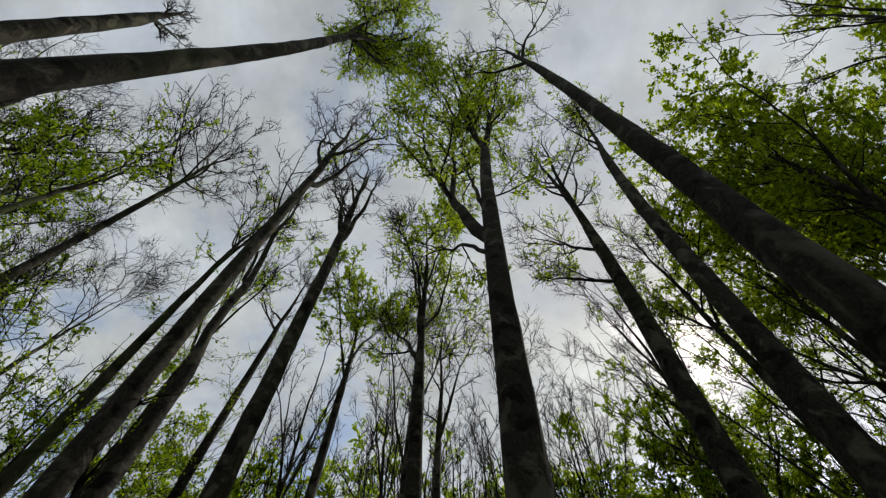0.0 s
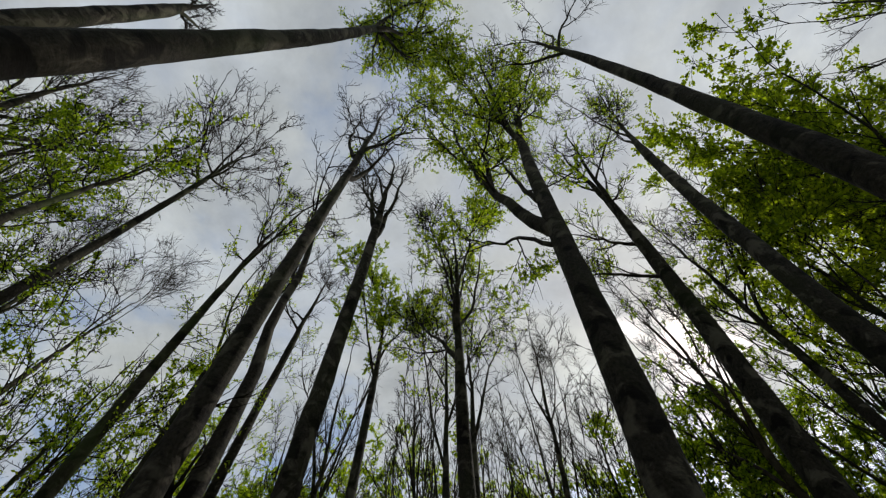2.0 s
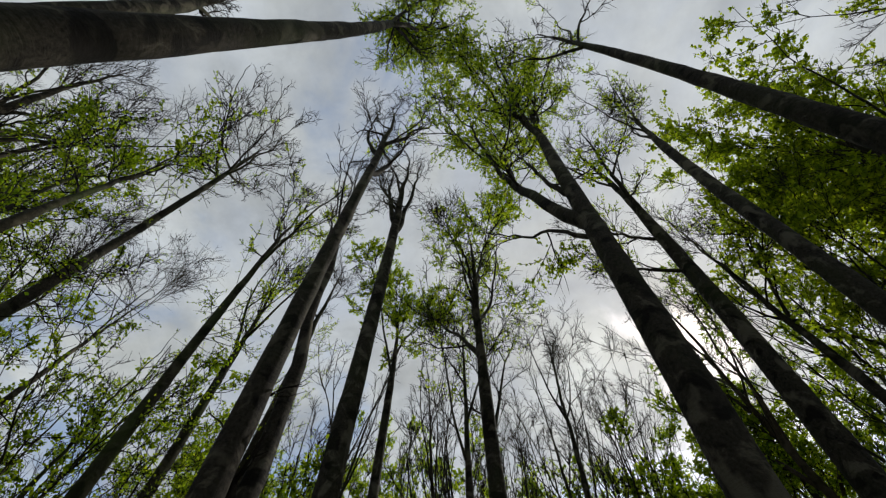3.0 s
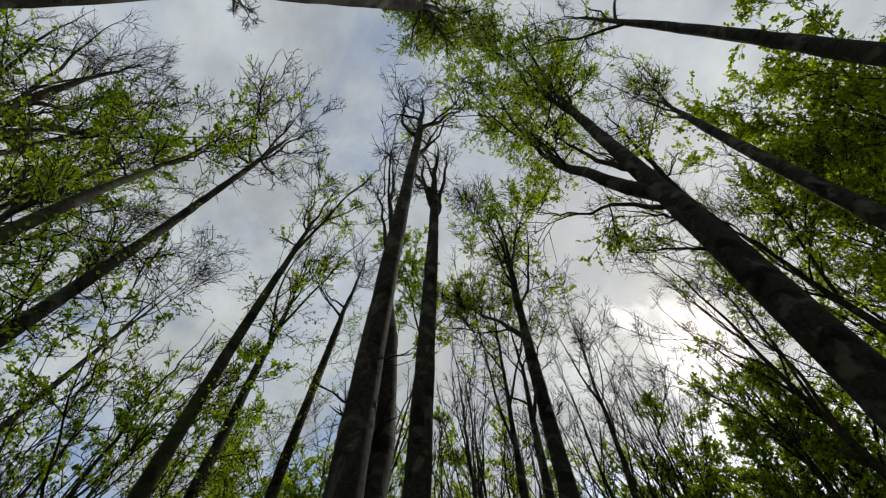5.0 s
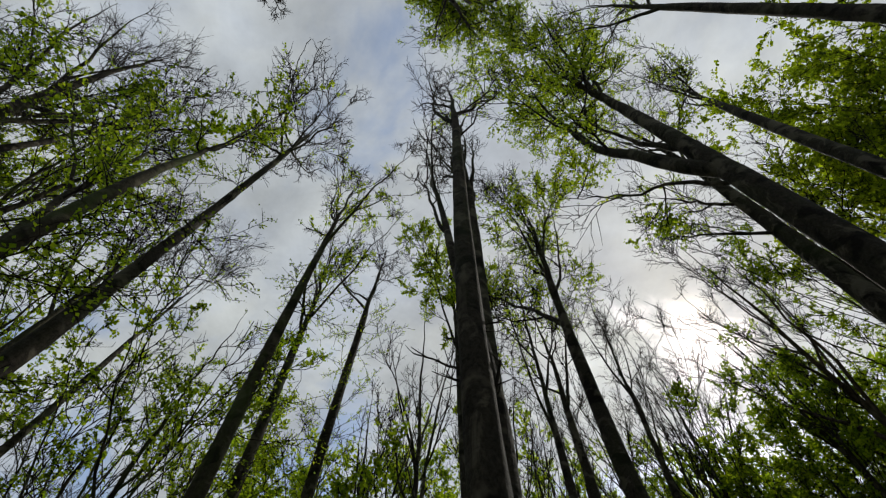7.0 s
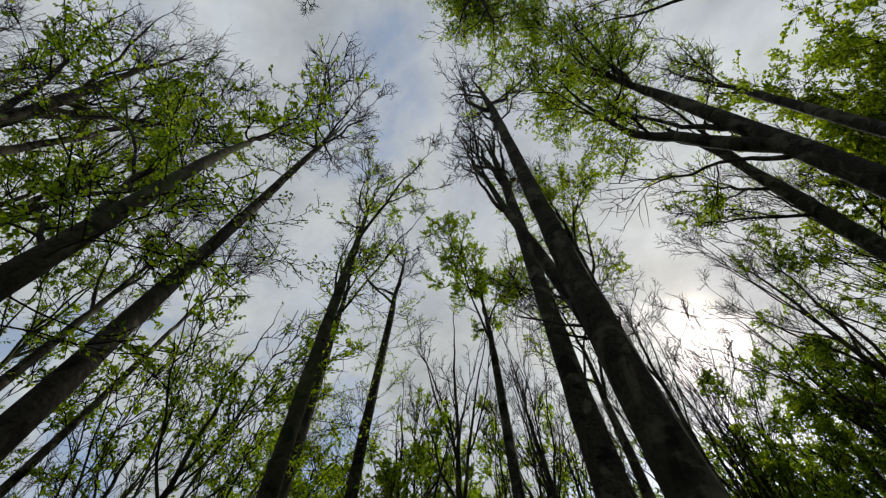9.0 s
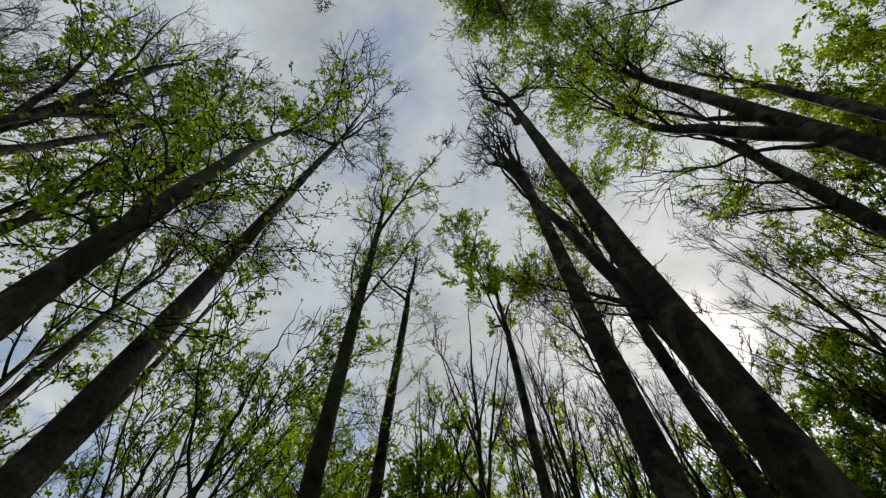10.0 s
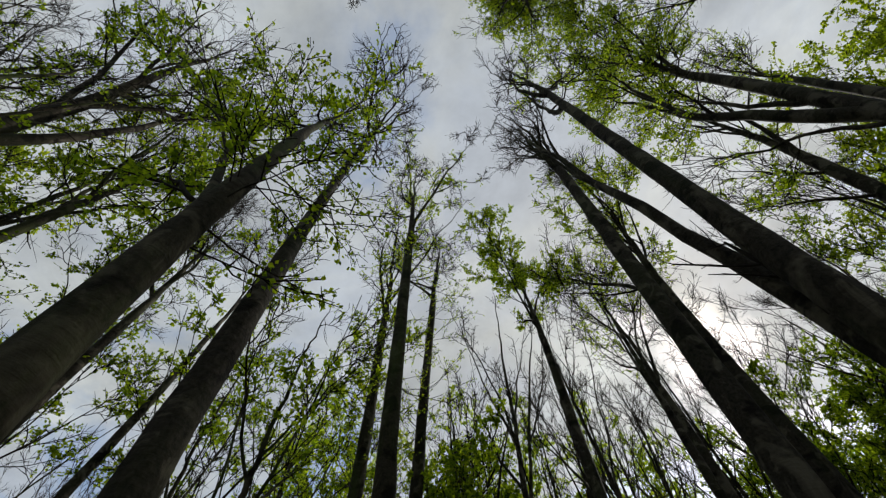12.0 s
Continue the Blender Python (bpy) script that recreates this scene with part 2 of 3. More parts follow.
def side_shoots(rng, lines, radii, per, first, last, spread, length, thin):
    """Shoots off polylines: starts, ways, lengths, radii and the parent's number, spread round the parent in turn."""
    n, k, _ = lines.shape
    own = np.repeat(np.arange(n), per)
    m = len(own)
    f = (np.tile(np.arange(per), n) + rng.random(m)) / per
    at = (first + (last - first) * f) * (k - 1)
    i = np.minimum(at.astype(int), k - 2)
    w = (at - i)[:, None]
    start = lines[own, i] * (1 - w) + lines[own, i + 1] * w
    along = unit(lines[own, i + 1] - lines[own, i])
    turn = np.tile(np.arange(per), n) * 2.4 + rng.random(m) * 1.6 + own * 1.3
    ref = np.where(np.abs(along[:, 2:3]) > 0.9, np.array([[1.0, 0, 0]]), np.array([[0, 0, 1.0]]))
    a = unit(np.cross(along, ref))
    b = np.cross(along, a)
    out = a * np.cos(turn)[:, None] + b * np.sin(turn)[:, None]
    ang = np.radians(spread * (0.75 + 0.5 * rng.random(m)))[:, None]
    way = along * np.cos(ang) + out * np.sin(ang)
    size = (radii[own, i] * (1 - w[:, 0]) + radii[own, i + 1] * w[:, 0]) * thin
    return start, way, length * (0.55 + 0.9 * rng.random(m)) * (1.1 - 0.55 * f), size, own


def leaf_mesh(name, rng, at, way, size, mat):
    """Single leaves, each folded along its midrib: a stalk end, two sides and a tip."""
    n = len(at)
    d = unit(way + rng.standard_normal((n, 3)) * 0.7 + np.array([0, 0, -0.15]))
    up = unit(np.array([0, 0, 1.0]) + rng.standard_normal((n, 3)) * 0.55)
    side = unit(np.cross(d, up))
    lift = np.cross(side, d)
    ln = (size * (0.65 + 0.7 * rng.random(n)))[:, None]
    wd = ln * 0.38
    v = np.stack([at, at + d * ln * 0.45 + side * wd + lift * wd * 0.35, at + d * ln, at + d * ln * 0.45 - side * wd + lift * wd * 0.35], axis=1)
    base = (np.arange(n) * 4)[:, None]
    faces = np.concatenate([base + np.array([[0, 1, 2]]), base + np.array([[0, 2, 3]])], axis=1).reshape(-1, 3)
    return mesh_of(name, v.reshape(-1, 3), faces, mat, smooth=False)


# ---- trees ----
def bole(x, y, h, sure=99.0):
    """A trunk's line in height: sideways by three terms each, and straight on above the height sure."""
    h = np.asarray(h, dtype=float)
    u = np.minimum(h, sure) / 20.0
    over = np.maximum(h - sure, 0) / 20.0 * 0.7
    side = [c[0] * u + c[1] * u ** 2 + c[2] * u ** 3 + over * (c[0] + 2 * c[1] * u + 3 * c[2] * u ** 2) for c in (x, y)]
    return np.stack([side[0], side[1], h], axis=-1)


def tree(seed, label, at, bend, height, girth, crown=0.5, leafy=0.3, limbs=20, reach=3.2, spread=40, lift=0.10, stems=(), forks=2, fan=20, boughs=1,
         leaves=LEAF, skin=BARK, leaf_size=0.085, low_shoots=0, branches=8, twigs=5, fine=1, sure=99.0, wander=0.10, bare_top=2.0, slender=0.75, group="", category="tree", name="beech_tree"):
    """One standing tree: an Empty at its foot with trunk, stems, limbs (each with its branches), twigs and crown of leaves.
    bend: the trunk's sideways terms; crown: where the limbs begin, as a share of the height; stems: further leaders as (what they leave:
    0 the trunk, else the number of a stem, at which height, their tip seen from the foot, sideways bow, share of the girth there); forks: how many leaders part from the trunk in the crown, fan: by how many
    degrees; leafy: leaves to a twig; low_shoots: leafy shoots on the bare trunk;
    bare_top: the share of the height above which no leaf is out yet; slender: how late the trunk thins out in the crown."""
    rng = np.random.default_rng(seed)
    foot = tagged(new(name), label, category, group)
    foot.location = (at[0], at[1], 0.0)
    low_crown = crown * height

    def thick(h):
        h = np.asarray(h, dtype=float)
        f = np.clip(h / low_crown, 0, 1)
        g = np.clip((h - low_crown) / (height - low_crown), 0, 1)
        return 0.5 * girth * ((1 - 0.34 * f) * (1 - 0.97 * g ** slender) + 0.26 * np.exp(-np.maximum(h, 0) / 4.0) + 0.4 * np.exp(-np.maximum(h, 0) / 0.45))

    hs = np.concatenate([[-0.25, 0.05, 0.3, 0.7], np.linspace(1.2, height, 44)])
    line = bole(bend[0], bend[1], np.maximum(hs, 0), sure) + np.array([0, 0, 1.0]) * np.minimum(hs, 0)[:, None]
    sway = np.cumsum(rng.standard_normal((len(hs), 2)) * 0.012, axis=0)
    sway = (sway - sway.mean(axis=0)) * 0.35
    kink = np.clip((hs - low_crown) / (height - low_crown), 0, 1)[:, None]
    sway = sway + np.cumsum(rng.standard_normal((len(hs), 2)) * 0.036 * kink ** 0.5, axis=0)
    line[:, :2] += sway * np.clip(hs / 3, 0, 1)[:, None]
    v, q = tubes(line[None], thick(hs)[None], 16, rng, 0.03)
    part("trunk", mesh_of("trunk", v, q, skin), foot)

    def at_height(h):
        return np.stack([np.interp(h, hs, line[:, k]) for k in range(3)], axis=-1)

    # leaders: the trunk's upper part and every further stem
    top = np.linspace(low_crown, height, 16)
    leaders, fat = [at_height(top)], [thick(top)]
    for off, low, tip, bow, share in stems:
        own_line = line if off == 0 else leaders[off]
        f = np.linspace(0, 1, 16)
        foot_at = np.array([np.interp(low, own_line[:, 2], own_line[:, k]) for k in range(3)])
        girth_at = thick(low) if off == 0 else np.interp(low, own_line[:, 2], fat[off])
        own = foot_at + (np.array(tip) - foot_at) * f[:, None]
        own[:, :2] += np.array(bow) * np.sin(np.pi * f ** 0.6)[:, None]
        own[:, :2] += np.cumsum(rng.standard_normal((16, 2)) * 0.055, axis=0) * np.clip(f * 3, 0, 1)[:, None]
        leaders.append(own)
        fat.append(girth_at * share * (1 - 0.93 * f ** 0.95))
    turn = rng.random() * 6.28
    for k in range(forks):
        h = low_crown + (height - low_crown) * (0.04 + 0.42 * (k + 0.6 * rng.random()) / forks)
        a = turn + k * 2.4 + 0.5 * rng.random()
        tilt = radians(fan * (0.7 + 0.6 * rng.random()))
        way = np.array([[math.sin(tilt) * math.cos(a), math.sin(tilt) * math.sin(a), math.cos(tilt)]])
        long = np.array([(height - h) * (0.75 + 0.3 * rng.random())])
        leaders.append(grow(rng, at_height(np.array([h])), way, long, 15, 0.035, 0.085)[0])
        fat.append(thick(h) * (0.5 + 0.25 * rng.random()) * (1 - 0.95 * np.linspace(0, 1, 16) ** 0.8))
    for own, r in list(zip(leaders, fat)):
        for k in range(boughs):
            j = 3 + int((10 * (k + rng.random())) / max(boughs, 1))
            if own[j, 2] < 0.5 * height:
                continue
            along = unit(own[j + 1] - own[j])
            a = turn + 2.4 * k + 6.28 * rng.random()
            tilt = math.tan(radians(20 + 16 * rng.random()))
            way = unit(along + tilt * np.array([math.cos(a), math.sin(a), 0.1]))[None]
            long = np.linalg.norm(own[-1] - own[j]) * (0.6 + 0.45 * rng.random()) + 0.4
            leaders.append(grow(rng, own[j:j + 1], way, np.array([long]), 15, 0.03, 0.095)[0])
            fat.append(r[j] * (0.55 + 0.2 * rng.random()) * (1 - 0.93 * np.linspace(0, 1, 16) ** 0.85))
    fat = [np.maximum(r, 0.012) for r in fat]
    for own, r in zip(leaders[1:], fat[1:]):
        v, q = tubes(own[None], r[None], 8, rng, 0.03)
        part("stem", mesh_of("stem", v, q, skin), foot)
    leaders, fat = np.array(leaders), np.array(fat)

    # limbs with their branches
    per = max(2, round(limbs / len(leaders)))
    s, w, ln, r, own = side_shoots(rng, leaders, fat, per, 0.10, 0.96, spread, reach, 0.5)
    r = np.clip(r, 0.020, 0.03 + 0.08 * girth)
    one = grow(rng, s, w, ln, 8, lift, wander * 1.9)
    r1 = r[:, None] * np.linspace(1, 0.25, 9)[None]
    s2, w2, l2, r2, o2 = side_shoots(rng, one, r1, branches, 0.12, 0.99, 36, reach * 0.42, 0.6)
    two = grow(rng, s2, w2, l2, 3, lift, wander * 2.2)
    r2 = np.clip(r2, 0.012, 0.032)[:, None] * np.linspace(1, 0.5, 4)[None]
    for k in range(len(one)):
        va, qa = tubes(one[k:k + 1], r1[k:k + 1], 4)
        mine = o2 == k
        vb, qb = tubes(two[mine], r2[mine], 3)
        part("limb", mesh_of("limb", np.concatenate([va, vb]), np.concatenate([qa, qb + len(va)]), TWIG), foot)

    # twigs, joined; also off the leaders' tips
    s3, w3, l3, r3, o3 = side_shoots(rng, two, r2, twigs, 0.12, 1.0, 34, reach * 0.22, 0.6)
    s4, w4, l4, r4, o4 = side_shoots(rng, leaders, fat, 7, 0.4, 1.0, 38, reach * 0.25, 0.3)
    s3, w3, l3 = np.concatenate([s3, s4]), np.concatenate([w3, w4]), np.concatenate([l3, l4])
    shoots = 0
    if low_shoots:
        h = low_crown * (0.46 + 0.58 * rng.random(low_shoots))
        a = rng.random(low_shoots) * 2 * np.pi
        out = np.stack([np.cos(a), np.sin(a), 0.25 + 0 * a], axis=-1)
        low_line = grow(rng, at_height(h), out, 0.7 + 1.9 * rng.random(low_shoots), 5, 0.02, 0.17)
        low_r = np.full((low_shoots, 6), 0.012) * np.linspace(1, 0.4, 6)
        v, q = tubes(low_line, low_r, 3)
        part("shoot", mesh_of("shoot", v, q, TWIG), foot, kind="stuff")
        sa, wa, la, ra, oa = side_shoots(rng, low_line, low_r, 10, 0.3, 1.0, 50, 0.45, 0.7)
        s3, w3, l3 = np.concatenate([s3, sa]), np.concatenate([w3, wa]), np.concatenate([l3, la])
        shoots = len(sa)
    three = grow(rng, s3, w3, l3, fine, lift * 0.8, 0.28)
    r3 = (0.0055 + 0.0045 * rng.random(len(three)))[:, None] * np.linspace(1.25, 0.6, fine + 1)[None]
    v, q = tubes(three, r3, 3)
    part("twigwork", mesh_of("twigwork", v, q, TWIG), foot, kind="stuff")

    # leaves in sprays, thinned out in patches
    many = np.zeros(len(three), dtype=int)
    if leafy > 0:
        some = min(0.30 + 0.38 * leafy, 0.92)
        bearing = np.concatenate([rng.random(len(two))[o3] < some, rng.random(len(s3) - len(o3)) < some])
        many = rng.poisson(np.where(bearing, leafy / some * 9 * (0.4 + 0.8 * rng.random(len(three))), 0))
        patch = np.sin(s3 @ np.array([1.1, 0.7, 0.5]) + seed) + np.sin(s3 @ np.array([-0.6, 1.2, 0.8]) + 2.1 * seed) + np.sin(s3 @ np.array([0.4, -0.5, 1.4]))
        many = np.where(patch + rng.standard_normal(len(three)) * 0.4 > 0.75 - 1.7 * min(leafy, 1.4), many, 0)
    many = np.where(s3[:, 2] + rng.standard_normal(len(three)) * 0.6 < bare_top * height, many, 0)
    if shoots:
        many[-shoots:] = rng.poisson(7, shoots)
    own = np.repeat(np.arange(len(three)), many)
    if len(own):
        f = rng.random(len(own)) * (fine - 0.001)
        i = f.astype(int)
        w = (f - i)[:, None]
        spot = three[own, i] * (1 - w) + three[own, i + 1] * w + rng.standard_normal((len(own), 3)) * 0.035
        way = unit(three[own, i + 1] - three[own, i])
        part("crown", leaf_mesh("crown", rng, spot, way, np.where(own >= len(three) - shoots, 0.7, 1.0) * leaf_size, leaves), foot, kind="stuff")
    return foot


# ---- the ground: one sheet of leaf litter out to the horizon ----
def make_ground():
    ring = np.concatenate([np.linspace(0, 60, 31), np.geomspace(66, 2500, 16)])
    around = np.arange(96) * 2 * np.pi / 96
    x = -4 + ring[:, None] * np.cos(around)
    y = 6 + ring[:, None] * np.sin(around)
    z = 0.10 * np.sin(x * 0.31) * np.cos(y * 0.27) + 0.05 * np.sin(x * 0.9 + y * 0.7)
    v = np.stack([x, y, z - 0.06], axis=-1).reshape(-1, 3)
    i, j = np.meshgrid(np.arange(len(ring) - 1), np.arange(96), indexing="ij")
    k = (j + 1) % 96
    q = np.stack([i * 96 + j, (i + 1) * 96 + j, (i + 1) * 96 + k, i * 96 + k], axis=-1).reshape(-1, 4)
    tagged(new("ground", mesh_of("ground", v, q, LITTER)), "forest floor covered in brown leaf litter", "ground", kind="structure")


make_ground()

# ---- the kinds of tree further off ----
FAR_BARE = dict(group="far bare trees", girth=0.38, crown=0.36, leafy=0, limbs=30, reach=1.5, forks=4, fan=15, boughs=1, spread=22, branches=5, twigs=3, wander=0.035, fine=1)
FAR_GREEN = dict(group="far green trees", girth=0.24, crown=0.3, leafy=1.15, limbs=40, reach=2.2, forks=5, fan=24, boughs=0, spread=46, branches=7, twigs=4, leaf_size=0.145, fine=1)
BUSHY = dict(group="bushy green trees", girth=0.26, crown=0.22, leafy=1.5, limbs=48, reach=2.0, forks=9, fan=26, boughs=0, spread=38, lift=0.12, branches=7, twigs=4, leaves=LEAF_SHADED, leaf_size=0.118, fine=1)
THICKET = dict(group="leafy thickets", girth=0.32, crown=0.24, leafy=0.85, limbs=40, reach=1.7, forks=6, fan=27, boughs=1, spread=38, lift=0.07, wander=0.12, branches=6, twigs=4, skin=BARK_MOSSY, leaves=LEAF_SHADED, leaf_size=0.10, fine=1)
BROAD = dict(group="dense green crowns", girth=0.40, crown=0.38, leafy=1.5, limbs=50, reach=2.8, forks=5, boughs=0, spread=46, branches=7, twigs=4, leaves=LEAF_BROAD_SHADED, leaf_size=0.14, fine=1)

# ---- the wood: trees one by one, from the walk outwards ----
BACK = []
tree(11, "tall forked beech with fresh green crown and grey bark", at=(0.77, 4.43), bend=((1.18, -1.27, 1.24), (-1.32, 1.31, -0.27)), sure=22, height=29.0, girth=0.49, crown=0.58, slender=1.1, leafy=1.5, limbs=84, reach=2.9, spread=50, forks=3, fan=17, leaf_size=0.082, stems=((0, 10.0, (0.36, 1.32, 25.0), (-0.45, 0.17), 0.85), (1, 15.0, (-2.00, -0.20, 21.5), (-0.15, 0.0), 0.8), (0, 11.6, (0.35, 0.40, 20.5), (-0.1, 0.2), 0.45), (0, 9.5, (-1.5, 1.6, 14.2), (0.0, 0.1), 0.28), (0, 17.5, (-0.30, -3.6, 26.0), (0.0, 0.3), 0.6), (0, 18.5, (-1.9, -2.9, 25.5), (0.0, 0.3), 0.5)), group="tall beeches", boughs=2, fine=2)
tree(12, "tall bare beech with forked wavy crown", at=(-3.93, 4.51), bend=((-0.76, 2.00, -1.13), (0.09, -0.76, 0.37)), sure=17, height=24.5, girth=0.34, crown=0.66, leafy=0, limbs=36, reach=1.8, forks=1, branches=5, stems=((0, 3.0, (-1.05, 0.95, 18.5), (0.36, 0.28), 0.80), (0, 14.3, (0.92, 0.52, 23.2), (-0.03, 0.45), 0.80), (1, 10.0, (-1.15, 0.80, 15.5), (-0.15, 0.0), 0.6), (0, 16.0, (-0.75, -0.70, 22.0), (-0.2, 0.1), 0.7)), group="tall beeches", slender=1.0, boughs=2, twigs=4, fine=2)
tree(13, "slim bare beech with fine twigs at its top", at=(-3.70, 7.07), bend=((0.23, 0.65, -0.54), (-0.03, -0.80, 0.30)), sure=22, height=23.5, girth=0.44, crown=0.70, leafy=0, limbs=36, reach=1.7, forks=2, fan=12, group="tall beeches", slender=1.0, stems=((0, 15.2, (0.92, -0.56, 23.5), (0.15, 0.1), 0.75), (0, 15.8, (-0.25, -0.60, 21.0), (-0.1, 0.0), 0.7)), boughs=2, twigs=4, branches=6, fine=2)
tree(14, "beech with bare fan-shaped crown and leafy trunk shoots", at=(-9.00, 4.19), bend=((-2.04, -0.72, 2.16), (2.92, -0.68, -0.89)), sure=18, height=22.0, girth=0.28, crown=0.79, slender=0.9, leafy=0, limbs=40, reach=1.4, forks=8, fan=40, leaves=LEAF_SHADED, leaf_size=0.075, low_shoots=18, group="tall beeches", boughs=2, spread=32, branches=5, twigs=3, stems=((0, 17.4, (0.0, -1.9, 19.8), (-0.2, -0.2), 0.55), (0, 17.8, (1.43, 0.39, 21.4), (0.2, 0.0), 0.55)), fine=2)
tree(15, "thin tree with a small bright green top", at=(-3.87, 12.94), bend=((0.19, -0.12, 0.06), (-0.11, 0.27, 0.21)), sure=19, height=22.8, girth=0.40, crown=0.66, leafy=1.7, limbs=40, reach=1.6, spread=46, forks=4, fan=12, group="tall beeches")
tree(16, "many-stemmed beech with green and bare boughs", at=(-0.32, 9.95), bend=((-0.42, -0.03, 0.22), (0.56, 0.06, -1.58)), sure=16, height=22.9, girth=0.52, crown=0.52, leafy=0.9, limbs=54, reach=2.2, forks=5, fan=17, spread=32, group="tall beeches", boughs=2)
tree(17, "thin beech beside a many-stemmed one", at=(-0.29, 13.54), bend=((0.60, 0.10, -0.15), (0.43, 0.34, 0.49)), sure=22, height=22.2, girth=0.42, crown=0.55, leafy=0.4, limbs=24, reach=2.2, spread=32, group="tall beeches")
tree(18, "thick dark beech with sparse young leaves", at=(5.49, 8.01), bend=((0.85, -0.35, -0.41), (-0.74, -1.13, 0.61)), sure=22, height=27.0, girth=0.64, crown=0.60, leafy=0.45, limbs=40, reach=2.3, forks=3, stems=((0, 15.6, (-1.9, -0.3, 17.6), (0.0, 0.1), 0.35), (0, 13.5, (-1.9, 0.2, 16.2), (0.0, -0.1), 0.3)), group="tall beeches", boughs=2)
tree(19, "tall dark beech with nearly bare upper limbs", at=(5.06, 4.84), bend=((0.38, 0.22, 1.06), (-1.01, 0.86, -0.08)), sure=22, height=28.0, girth=0.47, crown=0.66, leafy=0.3, limbs=30, reach=2.2, forks=3, fan=16, group="tall beeches", boughs=2)
tree(20, "tall leaning beech with dappled bark", at=(2.78, 1.75), bend=((0.20, 0.57, -0.58), (-0.49, -0.38, 0.28)), sure=22, height=27.0, girth=0.35, crown=0.64, leafy=0.35, limbs=30, reach=2.2, forks=3, group="tall beeches", boughs=2)
tree(21, "smooth beech trunk with green top", at=(-5.18, 0.58), bend=((1.90, 0.77, -1.33), (0.05, 0.47, -0.48)), sure=19, height=26.5, girth=0.40, crown=0.86, leafy=1.5, limbs=64, reach=2.6, forks=1, fan=30, spread=50, stems=((0, 21.5, (3.7, 0.2, 28.0), (0.2, 0.0), 0.75), (0, 22.5, (4.1, 2.0, 28.0), (0.1, 0.2), 0.6), (0, 22.0, (3.3, -1.6, 28.5), (0.0, -0.2), 0.6)), leaf_size=0.08, group="tall beeches", fine=2)
tree(22, "smooth curved beech trunk with bare top", at=(-9.76, 0.92), bend=((-0.57, -0.08, 0.08), (-0.63, -0.21, -0.10)), sure=22, height=22.6, girth=0.62, crown=0.84, leafy=0.0, limbs=14, reach=1.0, group="tall beeches", forks=1, fan=12, boughs=0)
tree(23, "dark slim beech with spreading twigs", at=(9.71, 8.88), bend=((0.01, -0.18, -0.28), (0.38, 0.00, -0.12)), sure=15, height=22.9, girth=0.44, crown=0.5, leafy=0.3, limbs=28, reach=3.0, group="tall beeches")
tree(24, "bare brown tree with long sideways boughs", at=(10.84, 13.56), bend=((-0.88, -0.51, -0.61), (-0.29, -0.20, -0.29)), sure=21, height=23.7, girth=0.46, crown=0.42, leafy=0, limbs=44, reach=1.7, forks=7, fan=22, spread=24, wander=0.04, skin=BARK_BROWN, lift=0.05, group="tall beeches", boughs=1)
tree(25, "bare brown tree with long thin boughs", at=(13.11, 16.97), bend=((0.20, -0.11, -0.34), (-0.14, 0.19, 0.48)), sure=22, height=21.3, girth=0.50, crown=0.45, leafy=0, limbs=26, reach=1.8, forks=5, fan=20, spread=28, wander=0.04, skin=BARK_BROWN, lift=0.05, group="tall beeches", boughs=1)
tree(26, "beech with bare top and leafy lower shoots", at=(-8.76, 13.90), bend=((0.37, 0.20, 0.22), (0.02, -0.04, -0.07)), sure=18, height=26.1, girth=0.44, crown=0.72, leafy=0, limbs=26, reach=1.8, forks=3, fan=22, low_shoots=34, group="tall beeches", boughs=2)
tree(27, "mossy beech with loose green crown", at=(-8.49, 8.38), bend=((0.02, -0.05, -0.12), (-0.32, 0.18, 0.50)), sure=21, height=25.9, girth=0.36, crown=0.56, leafy=0.8, limbs=36, reach=1.6, forks=3, fan=10, spread=34, skin=BARK_MOSSY, low_shoots=16, bare_top=0.90, group="tall beeches", boughs=2)
tree(28, "mossy beech with leafy side shoots", at=(-9.91, 11.82), bend=((0.38, -0.07, -0.29), (0.31, 0.00, -0.12)), sure=18, height=23.9, girth=0.42, crown=0.60, leafy=0.8, limbs=28, reach=1.9, forks=3, spread=34, skin=BARK_MOSSY, low_shoots=26, bare_top=0.90, group="tall beeches", boughs=2)
tree(29, "thin far beech with bare top", at=(3.43, 16.72), bend=((0.41, 0.08, -0.09), (-0.45, -0.31, -0.41)), sure=22, height=23.8, girth=0.40, crown=0.5, leafy=0, limbs=24, reach=2.2, spread=30, group="tall beeches", boughs=2)
tree(30, "tall beech with half-bare crown", at=(-18.34, 4.43), bend=((-0.40, -0.06, 0.18), (-0.29, -0.24, -0.36)), sure=22, height=28.2, girth=0.64, crown=0.50, slender=1.4, leafy=1.3, limbs=72, reach=2.6, forks=6, fan=22, stems=((0, 12.0, (0.5, 0.6, 25.0), (0.4, 0.3), 0.7),), leaves=LEAF_SHADED, bare_top=0.76, group="tall beeches", boughs=2, fine=1, twigs=4)
tree(31, "leafy beech with spreading green sprays", at=(-20.62, 6.70), bend=((-1.40, -0.16, 0.59), (0.71, 0.04, -0.42)), sure=22, height=25.4, girth=0.55, crown=0.4, leafy=1.1, limbs=40, reach=3.2, forks=3, leaves=LEAF_SHADED, skin=BARK_MOSSY, bare_top=0.86, group="tall beeches", leaf_size=0.125, fine=1)
